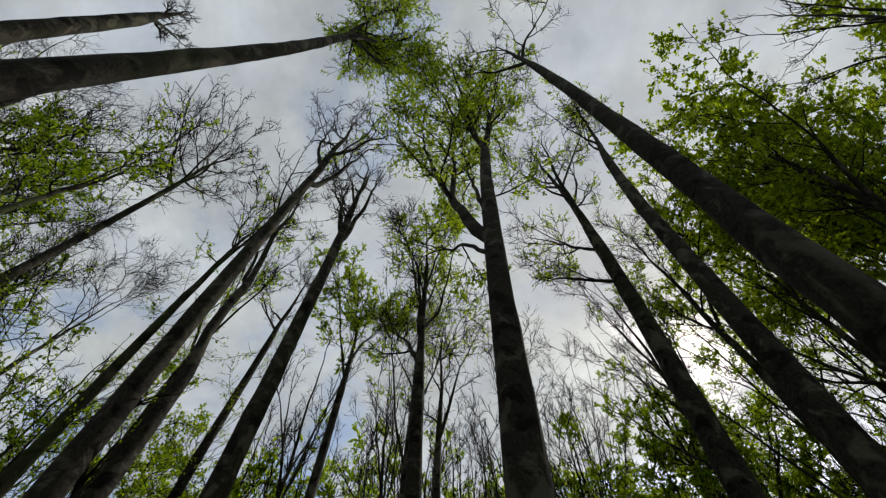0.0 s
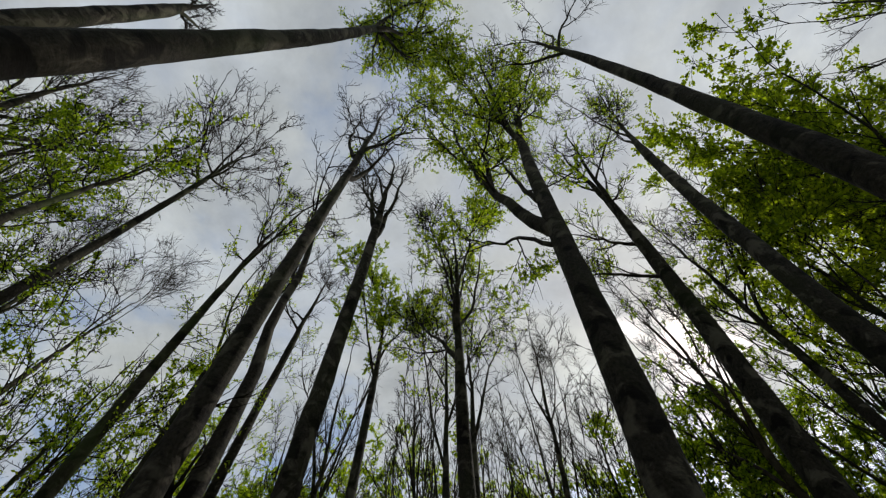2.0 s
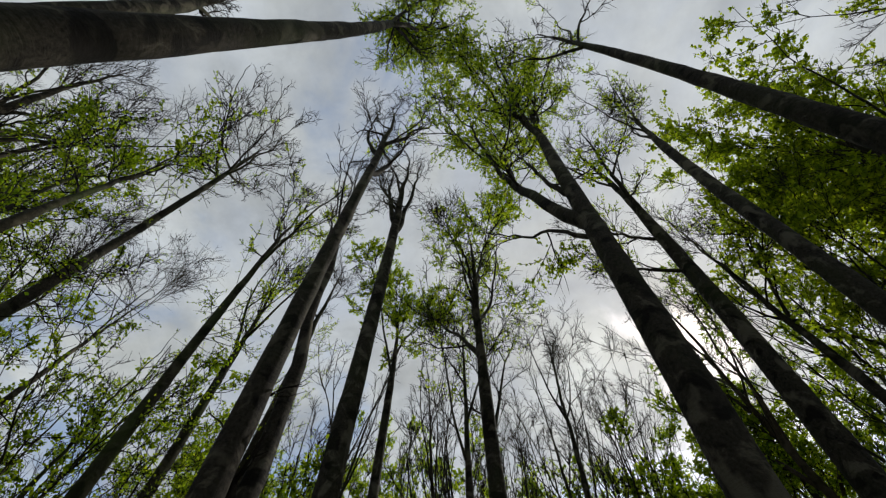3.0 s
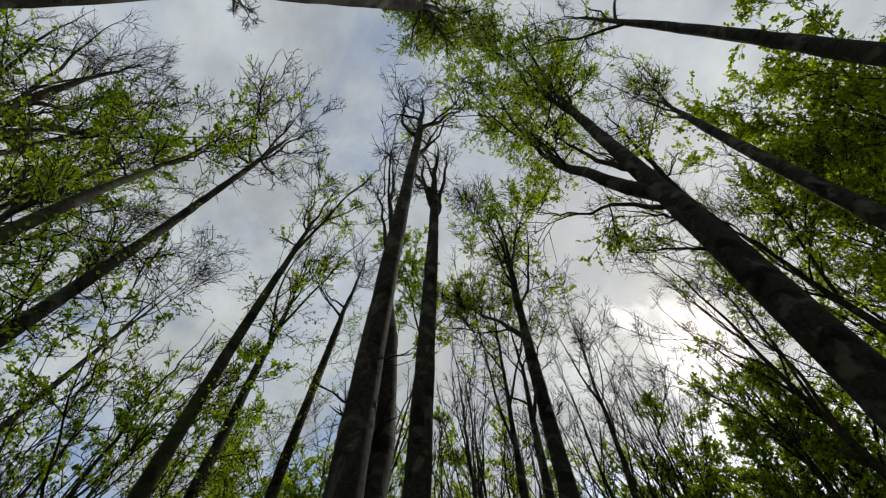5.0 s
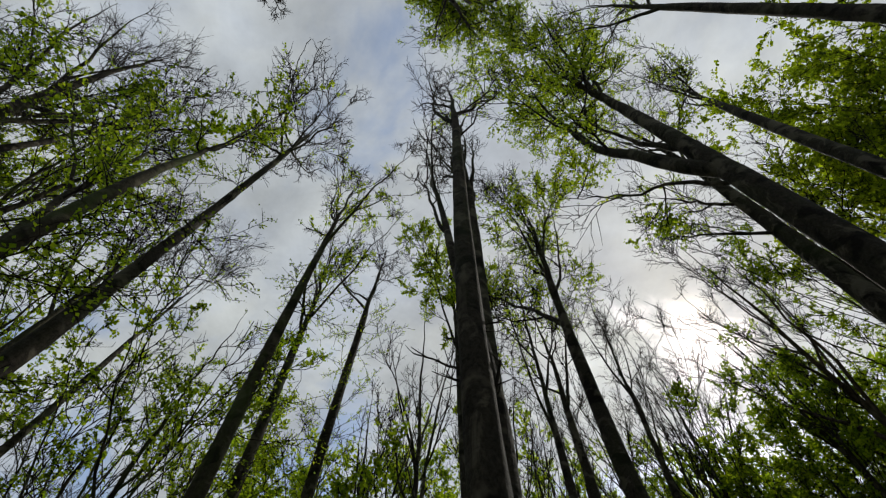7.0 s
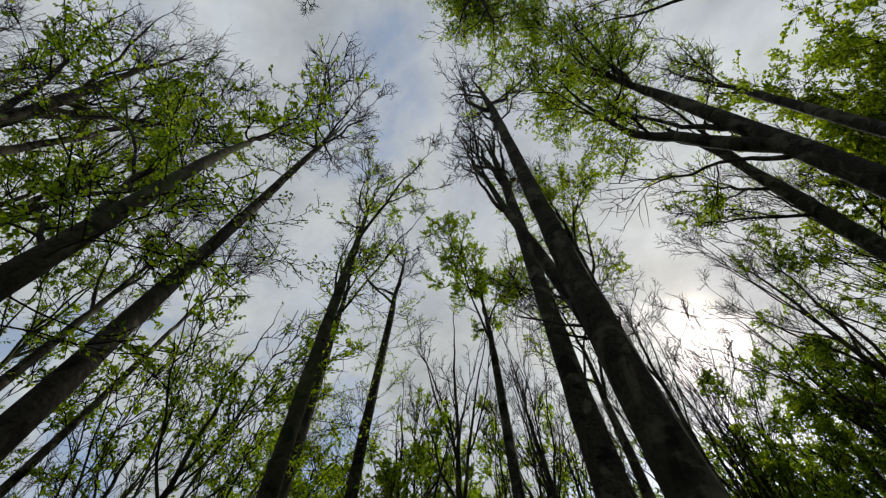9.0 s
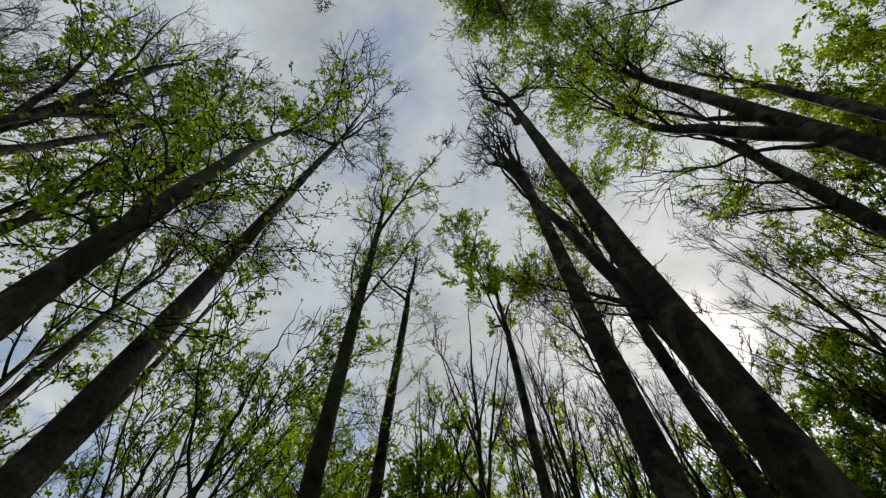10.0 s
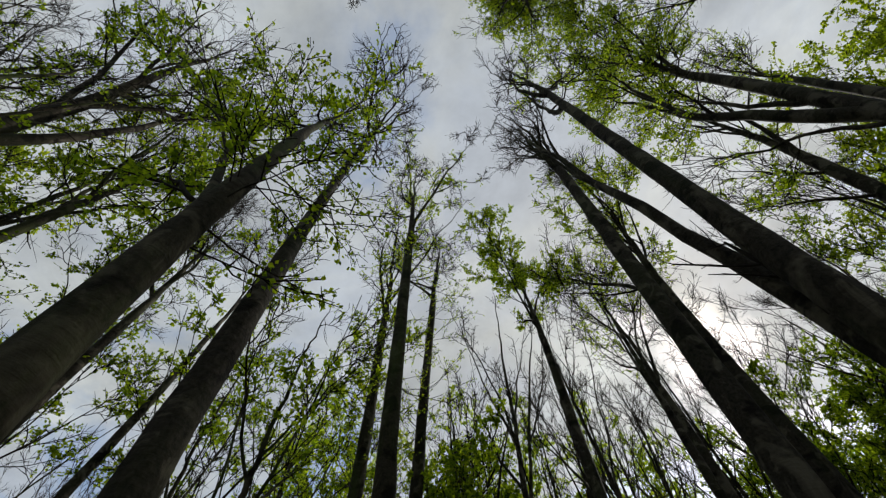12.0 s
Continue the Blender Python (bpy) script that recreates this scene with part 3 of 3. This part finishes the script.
tree(32, "mossy beech hung with green sprays", at=(-9.43, 3.75), bend=((-0.72, -0.69, -0.87), (-0.47, 1.45, 0.77)), sure=20, height=19.5, girth=0.30, crown=0.52, leafy=1.5, limbs=36, reach=2.4, forks=0, stems=((0, 5.0, (-3.2, 1.2, 18.0), (-0.5, 0.3), 0.8),), leaves=LEAF_SHADED, leaf_size=0.095, skin=BARK_MOSSY, low_shoots=28, bare_top=0.88, group="tall beeches", boughs=2, twigs=4, fine=2)
tree(33, "tall half-bare beech at the edge of the group", at=(-22.69, 2.80), bend=((-0.84, -0.28, 0.04), (0.19, 0.06, -0.01)), sure=22, height=26.1, girth=0.45, crown=0.50, slender=1.2, leafy=1.1, limbs=46, reach=2.4, forks=5, leaves=LEAF_SHADED, bare_top=0.76, group="tall beeches", fine=1)
tree(34, "mossy beech with low green sprays", at=(-18.73, 6.29), bend=((-0.42, 0.01, 0.31), (0.38, 0.16, 0.12)), sure=22, height=25.4, girth=0.50, crown=0.45, leafy=1.1, limbs=40, reach=3.0, forks=3, leaves=LEAF_SHADED, skin=BARK_MOSSY, low_shoots=30, bare_top=0.86, group="tall beeches", leaf_size=0.125, fine=1)
tree(35, "thin twin-topped bare tree", at=(-15.40, 9.59), bend=((-0.05, -0.31, -0.99), (2.28, 0.70, 0.41)), sure=22, height=23.9, girth=0.27, crown=0.62, leafy=0, limbs=14, reach=3.2, forks=2, fan=12, spread=22, group="tall beeches", boughs=2)
tree(36, "leafy tree with slanting boughs", at=(-16.28, 8.85), bend=((-0.73, -0.02, 0.19), (0.91, 0.18, 0.01)), sure=14, height=21.4, girth=0.36, crown=0.60, leafy=1.1, limbs=38, reach=2.2, forks=4, spread=34, leaves=LEAF_SHADED, bare_top=0.80, group="tall beeches", fine=1)
tree(37, "slim tree with pale green lower boughs", at=(-0.83, 12.67), bend=((-0.38, 0.11, 0.34), (0.32, -0.07, -0.25)), sure=17, height=21.1, girth=0.34, crown=0.5, leafy=0.5, limbs=30, reach=2.6, forks=3, spread=34, group="tall beeches")
tree(38, "distant leafless tree with thin grey boughs", at=(-1.74, 15.98), bend=((-0.44, -0.22, -0.22), (0.53, 0.21, 0.15)), height=21.6, **FAR_BARE)
BACK.append(tree(39, "distant leafless tree with thin grey boughs", at=(-7.11, 15.34), bend=((-0.23, -0.08, -0.05), (0.52, 0.13, 0.03)), height=16.7, **FAR_BARE))
tree(40, "distant leafless tree with thin grey boughs", at=(2.37, 22.58), bend=((0.09, 0.11, 0.20), (-0.41, -0.24, -0.27)), height=23.1, **FAR_BARE)
tree(41, "distant leafless tree with thin grey boughs", at=(7.74, 20.12), bend=((0.05, -0.14, -0.29), (0.56, 0.03, -0.22)), height=23.6, **FAR_BARE)
tree(42, "distant leafless tree with thin grey boughs", at=(9.76, 27.23), bend=((0.33, 0.03, -0.20), (-0.09, -0.10, -0.16)), height=24.5, **FAR_BARE)
tree(45, "distant leafless tree with thin grey boughs", at=(-0.62, 21.03), bend=((-0.51, -0.24, -0.21), (0.14, -0.11, -0.37)), height=23.5, **FAR_BARE)
tree(46, "distant leafless tree with thin grey boughs", at=(1.30, 24.27), bend=((-0.00, 0.05, 0.13), (-0.04, -0.07, -0.15)), height=24.3, **FAR_BARE)
tree(48, "bushy tree in fresh yellow-green leaf", at=(9.47, 16.55), bend=((0.41, 0.16, 0.12), (0.23, 0.12, 0.12)), height=18.0, **BUSHY)
tree(49, "bushy tree in fresh yellow-green leaf", at=(15.49, 21.59), bend=((0.14, 0.08, 0.09), (-0.09, -0.03, -0.01)), height=19.1, **BUSHY)
tree(51, "distant tree in bright green leaf", at=(-15.71, 31.69), bend=((0.09, -0.01, -0.13), (-0.12, -0.14, -0.25)), height=24.9, **FAR_GREEN)
tree(52, "distant tree in bright green leaf", at=(-7.22, 30.29), bend=((-0.25, -0.15, -0.18), (0.14, 0.00, -0.11)), height=24.6, **FAR_GREEN)
tree(53, "distant leafless tree with thin grey boughs", at=(-5.49, 15.07), bend=((0.21, 0.10, 0.09), (-0.62, -0.33, -0.35)), height=20.1, **FAR_BARE)
tree(54, "distant tree in bright green leaf", at=(0.83, 25.24), bend=((-0.01, -0.02, -0.06), (-0.11, -0.11, -0.19)), height=22.8, **FAR_GREEN)
tree(56, "distant leafless tree with thin grey boughs", at=(-2.07, 20.23), bend=((0.54, 0.14, -0.05), (0.38, 0.08, -0.07)), height=22.6, **FAR_BARE)
tree(58, "distant leafless tree with thin grey boughs", at=(-7.65, 23.29), bend=((0.30, 0.08, -0.03), (-0.16, -0.20, -0.35)), height=22.3, **FAR_BARE)
tree(59, "distant tree in bright green leaf", at=(-5.75, 27.72), bend=((0.07, 0.01, -0.05), (0.30, 0.17, 0.15)), height=25.8, **FAR_GREEN)
tree(60, "distant tree in bright green leaf", at=(-14.85, 26.62), bend=((0.44, 0.19, 0.14), (0.31, 0.21, 0.22)), height=24.2, **FAR_GREEN)
tree(61, "distant tree in bright green leaf", at=(-3.21, 27.90), bend=((-0.00, -0.05, -0.12), (0.60, 0.35, 0.38)), height=23.9, **FAR_GREEN)
tree(62, "bushy tree in fresh yellow-green leaf", at=(10.29, 23.36), bend=((-0.00, 0.05, 0.10), (0.28, 0.15, 0.16)), height=19.8, **BUSHY)
tree(63, "distant tree in bright green leaf", at=(-8.31, 27.71), bend=((-0.35, -0.22, -0.27), (0.32, 0.12, 0.05)), height=21.6, **FAR_GREEN)
tree(64, "distant tree in bright green leaf", at=(-10.18, 26.23), bend=((-0.16, -0.08, -0.09), (0.07, 0.06, 0.10)), height=21.3, **FAR_GREEN)
tree(66, "distant tree in bright green leaf", at=(6.77, 24.39), bend=((0.13, 0.15, 0.24), (0.20, 0.17, 0.23)), height=19.3, **FAR_GREEN)
tree(67, "distant tree in bright green leaf", at=(5.09, 26.85), bend=((-0.58, -0.28, -0.25), (0.27, 0.09, 0.02)), height=22.2, **FAR_GREEN)
tree(69, "many-branched young tree with thin green leaves", at=(-14.10, 11.91), bend=((-0.62, 0.03, 0.17), (0.68, -0.02, -0.17)), height=14.9, **THICKET)
tree(72, "many-branched young tree with thin green leaves", at=(-12.03, 10.64), bend=((0.46, 0.14, 0.07), (-0.16, -0.07, -0.06)), height=15.1, **THICKET)
tree(73, "distant leafless tree with thin grey boughs", at=(-31.59, 24.62), bend=((0.88, 0.69, 0.26), (0.17, 0.46, -0.04)), height=21.0, **FAR_BARE)
tree(74, "distant leafless tree with thin grey boughs", at=(-26.17, 24.55), bend=((-0.05, -0.34, 0.00), (-0.04, 1.11, -0.06)), height=20.8, **FAR_BARE)
tree(75, "distant leafless tree with thin grey boughs", at=(-29.80, 25.71), bend=((0.64, 0.53, -0.06), (0.58, -0.87, 0.03)), height=21.5, **FAR_BARE)
tree(76, "many-branched young tree with thin green leaves", at=(-19.39, 10.94), bend=((-0.62, -0.06, 0.13), (0.37, -0.12, -0.40)), height=19.2, **{**THICKET, "crown": 0.6})
tree(77, "many-branched young tree with thin green leaves", at=(-17.76, 2.94), bend=((-0.39, -0.09, 0.08), (0.05, -0.03, -0.11)), height=20.8, **THICKET)
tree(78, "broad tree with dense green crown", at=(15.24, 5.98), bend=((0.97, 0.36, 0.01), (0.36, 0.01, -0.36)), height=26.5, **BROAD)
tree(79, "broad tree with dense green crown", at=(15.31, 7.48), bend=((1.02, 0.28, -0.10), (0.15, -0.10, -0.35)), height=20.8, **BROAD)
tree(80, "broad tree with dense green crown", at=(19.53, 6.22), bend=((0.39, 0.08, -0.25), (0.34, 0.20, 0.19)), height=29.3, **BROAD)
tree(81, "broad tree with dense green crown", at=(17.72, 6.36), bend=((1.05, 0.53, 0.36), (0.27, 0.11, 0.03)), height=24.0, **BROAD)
tree(82, "many-branched young tree with thin green leaves", at=(14.63, 10.96), bend=((0.61, 0.19, 0.05), (-0.01, -0.12, -0.24)), height=19.8, **{**THICKET, "leafy": 0.5, "crown": 0.5})
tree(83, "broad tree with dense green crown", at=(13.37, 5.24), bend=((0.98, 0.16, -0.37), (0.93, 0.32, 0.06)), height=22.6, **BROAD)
tree(84, "many-branched young tree with thin green leaves", at=(16.35, 12.66), bend=((0.28, 0.02, -0.15), (0.08, 0.00, -0.02)), height=23.2, **{**THICKET, "limbs": 54})
tree(85, "many-branched young tree with thin green leaves", at=(12.54, 11.24), bend=((0.30, 0.03, -0.07), (-0.31, -0.19, -0.17)), height=23.2, **{**THICKET, "leafy": 0.9, "limbs": 50})
tree(86, "many-branched young tree with thin green leaves", at=(13.43, 11.73), bend=((0.20, -0.09, -0.28), (0.37, -0.06, -0.34)), height=22.6, **{**THICKET, "leafy": 0.9, "limbs": 50})
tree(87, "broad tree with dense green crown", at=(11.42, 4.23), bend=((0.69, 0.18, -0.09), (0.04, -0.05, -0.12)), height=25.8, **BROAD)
tree(88, "bushy tree in fresh yellow-green leaf", at=(11.57, 18.84), bend=((-0.08, 0.03, 0.08), (-0.36, -0.10, -0.03)), height=17.0, **BUSHY)
tree(89, "bushy tree in fresh yellow-green leaf", at=(8.79, 19.60), bend=((0.36, 0.17, 0.16), (0.43, 0.16, 0.10)), height=16.5, **BUSHY)
tree(90, "bushy tree in fresh yellow-green leaf", at=(15.90, 20.42), bend=((-0.71, -0.32, -0.27), (-0.53, -0.20, -0.13)), height=18.6, **BUSHY)
tree(91, "distant leafless tree with thin grey boughs", at=(-22.54, 0.62), bend=((-1.13, -0.42, 0.08), (0.27, 0.18, 0.22)), height=25.4, **FAR_BARE)
tree(92, "many-branched young tree with thin green leaves", at=(-23.83, 1.65), bend=((-0.51, -0.16, 0.10), (-0.07, -0.10, -0.21)), height=22.8, **THICKET)
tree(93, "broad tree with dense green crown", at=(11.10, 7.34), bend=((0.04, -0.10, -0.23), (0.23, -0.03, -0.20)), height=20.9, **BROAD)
tree(94, "distant leafless tree with thin grey boughs", at=(10.47, 15.73), bend=((0.24, 0.22, 0.30), (0.50, 0.37, 0.48)), height=24.7, **FAR_BARE)
tree(95, "distant leafless tree with thin grey boughs", at=(8.36, 21.10), bend=((0.31, -0.07, -0.30), (-0.03, -0.22, -0.39)), height=24.4, **FAR_BARE)
tree(96, "distant leafless tree with thin grey boughs", at=(4.68, 19.62), bend=((-0.60, -0.26, -0.18), (0.01, -0.13, -0.28)), height=24.3, **FAR_BARE)
tree(99, "many-branched young tree with thin green leaves", at=(-18.93, 10.78), bend=((-1.77, -0.48, -0.17), (1.14, 0.26, 0.04)), height=14.2, **THICKET)
tree(100, "distant tree in bright green leaf", at=(-16.73, 24.56), bend=((0.25, 0.14, 0.14), (-0.30, -0.16, -0.17)), height=21.0, **FAR_GREEN)
tree(102, "distant tree in bright green leaf", at=(13.18, 17.24), bend=((-0.30, 0.02, 0.15), (0.01, 0.15, 0.27)), height=18.5, **FAR_GREEN)
tree(103, "distant tree in bright green leaf", at=(8.79, 20.03), bend=((0.31, 0.12, 0.09), (0.43, 0.19, 0.17)), height=16.3, **FAR_GREEN)
tree(104, "many-branched young tree with thin green leaves", at=(-17.38, 16.64), bend=((0.29, 0.09, 0.04), (-0.47, -0.13, -0.02)), height=18.2, **THICKET)
tree(105, "many-branched young tree with thin green leaves", at=(-13.66, 16.48), bend=((0.20, 0.16, 0.22), (-0.37, 0.03, 0.17)), height=19.0, **THICKET)
tree(107, "broad tree with dense green crown", at=(-27.46, 6.29), bend=((-0.75, -0.10, 0.59), (0.35, 0.16, 0.06)), height=25.4, **BROAD)
tree(108, "many-branched young tree with thin green leaves", at=(-22.94, 4.31), bend=((-1.30, -0.35, 0.35), (0.35, 0.06, -0.20)), height=28.5, **THICKET)
BACK.append(tree(109, "distant leafless tree with thin grey boughs", at=(12.53, -0.18), bend=((0.47, 0.22, 0.11), (0.02, -0.06, -0.18)), height=24.5, **FAR_BARE))
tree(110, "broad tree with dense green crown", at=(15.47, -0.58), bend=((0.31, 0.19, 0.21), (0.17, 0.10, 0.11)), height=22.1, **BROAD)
tree(111, "low round tree in bright green leaf", at=(-7.25, 16.39), bend=((0.10, 0.04, 0.03), (0.18, 0.06, 0.04)), height=11.7, **BUSHY)
tree(112, "low round tree in bright green leaf", at=(-9.39, 17.09), bend=((-0.12, -0.04, -0.03), (0.15, 0.05, 0.03)), height=12.2, **BUSHY)
tree(113, "low round tree in bright green leaf", at=(14.74, 16.38), bend=((0.40, 0.05, -0.06), (0.29, 0.00, -0.10)), height=15.5, **BUSHY)
tree(114, "distant leafless tree with thin grey boughs", at=(-0.50, 18.60), bend=((0.10, 0.1, 0), (0.30, -0.1, 0)), height=18.6, **FAR_BARE)
tree(115, "distant leafless tree with thin grey boughs", at=(1.10, 18.60), bend=((-0.30, 0.1, 0), (0.20, -0.1, 0)), height=18.8, **FAR_BARE)
tree(116, "distant leafless tree with thin grey boughs", at=(6.20, 17.40), bend=((-0.20, 0.1, 0), (0.30, -0.1, 0)), height=18.4, **FAR_BARE)
tree(117, "distant leafless tree with thin grey boughs", at=(7.40, 20.60), bend=((0.20, 0.1, 0), (-0.20, -0.1, 0)), height=20.4, **FAR_BARE)
tree(118, "distant leafless tree with thin grey boughs", at=(3.20, 19.80), bend=((0.30, 0.1, 0), (0.10, -0.1, 0)), height=19.6, **FAR_BARE)
tree(119, "distant leafless tree with thin grey boughs", at=(-3.20, 19.60), bend=((-0.20, 0.1, 0), (0.20, -0.1, 0)), height=18.8, **FAR_BARE)
tree(120, "distant leafless tree with thin grey boughs", at=(4.60, 16.60), bend=((-0.10, 0.1, 0), (0.20, -0.1, 0)), height=16.6, **FAR_BARE)
tree(121, "distant leafless tree with thin grey boughs", at=(-10.60, 20.40), bend=((0.30, 0.1, 0), (0.10, -0.1, 0)), height=17.6, **FAR_BARE)
tree(122, "leafless brownish tree with many fine upright boughs", at=(15.61, 14.93), bend=((0.2, 0, 0), (0.2, 0, 0)), height=14.9, **{**FAR_BARE, "limbs": 44, "twigs": 4, "fan": 22, "skin": BARK_BROWN})
tree(123, "leafless brownish tree with many fine upright boughs", at=(16.68, 13.63), bend=((0.0, 0, 0), (0.2, 0, 0)), height=15.2, **{**FAR_BARE, "limbs": 44, "twigs": 4, "fan": 22, "skin": BARK_BROWN})
tree(124, "leafless brownish tree with many fine upright boughs", at=(17.15, 16.91), bend=((-0.2, 0, 0), (0.2, 0, 0)), height=15.5, **{**FAR_BARE, "limbs": 44, "twigs": 4, "fan": 22, "skin": BARK_BROWN})

# ---- unseen trees added behind the walk and further off all round, blocking sky light ----
for k, (x, y) in enumerate(((-17.0, -6.5), (-11.5, -9.0), (-6.0, -7.5), (-1.0, -9.5), (4.0, -7.0), (9.5, -8.5), (14.0, -5.0), (-21.0, -12.0), (0.5, -15.0), (10.0, -15.0), (-10.0, -15.5))):
    copy_thing(BACK[k % len(BACK)], pose(x, y, 0, 0, 0, 70 + 97 * k))


# Tree belt below view, added to keep low sky light off the trunks.
def make_shade_belt():
    rng = np.random.default_rng(77)
    n = 460
    far = 34 + 40 * rng.random(n) ** 1.3
    turn = rng.random(n) * 2 * np.pi
    foot = np.stack([-4 + far * np.cos(turn), 4 + far * np.sin(turn), 0 * far - 0.2], axis=-1)
    tall = 12.5 + (far - 34) * 0.22 + 2 * rng.random(n)
    trunk = foot[:, None, :] + np.array([0, 0, 1.0]) * (tall[:, None] * np.array([0, 0.5, 1.0]))[..., None]
    trunk = trunk + rng.standard_normal((n, 3, 3)) * np.array([0.3, 0.3, 0.0])
    v, q = tubes(trunk, np.array([[0.2, 0.15, 0.03]]) * (0.7 + 0.6 * rng.random((n, 1))), 5)
    woods = tagged(new("far_woods"), "unseen belt of trees added to block low sky light", "woods", kind="stuff")
    part("trunks", mesh_of("trunks", v, q, BARK_BROWN), woods, kind="stuff")
    m = 70
    own = np.repeat(np.arange(n), m)
    f = 0.12 + 0.88 * rng.random(n * m)
    wide = 2.6 * np.sqrt(np.maximum(1.02 - f, 0.03)) * np.sqrt(rng.random(n * m))
    a = rng.random(n * m) * 2 * np.pi
    spot = foot[own] + np.stack([wide * np.cos(a), wide * np.sin(a), f * tall[own]], axis=-1)
    part("foliage", leaf_mesh("foliage", rng, spot, rng.standard_normal((n * m, 3)), np.full(n * m, 0.95), LEAF_SHADED), woods, kind="stuff")


make_shade_belt()
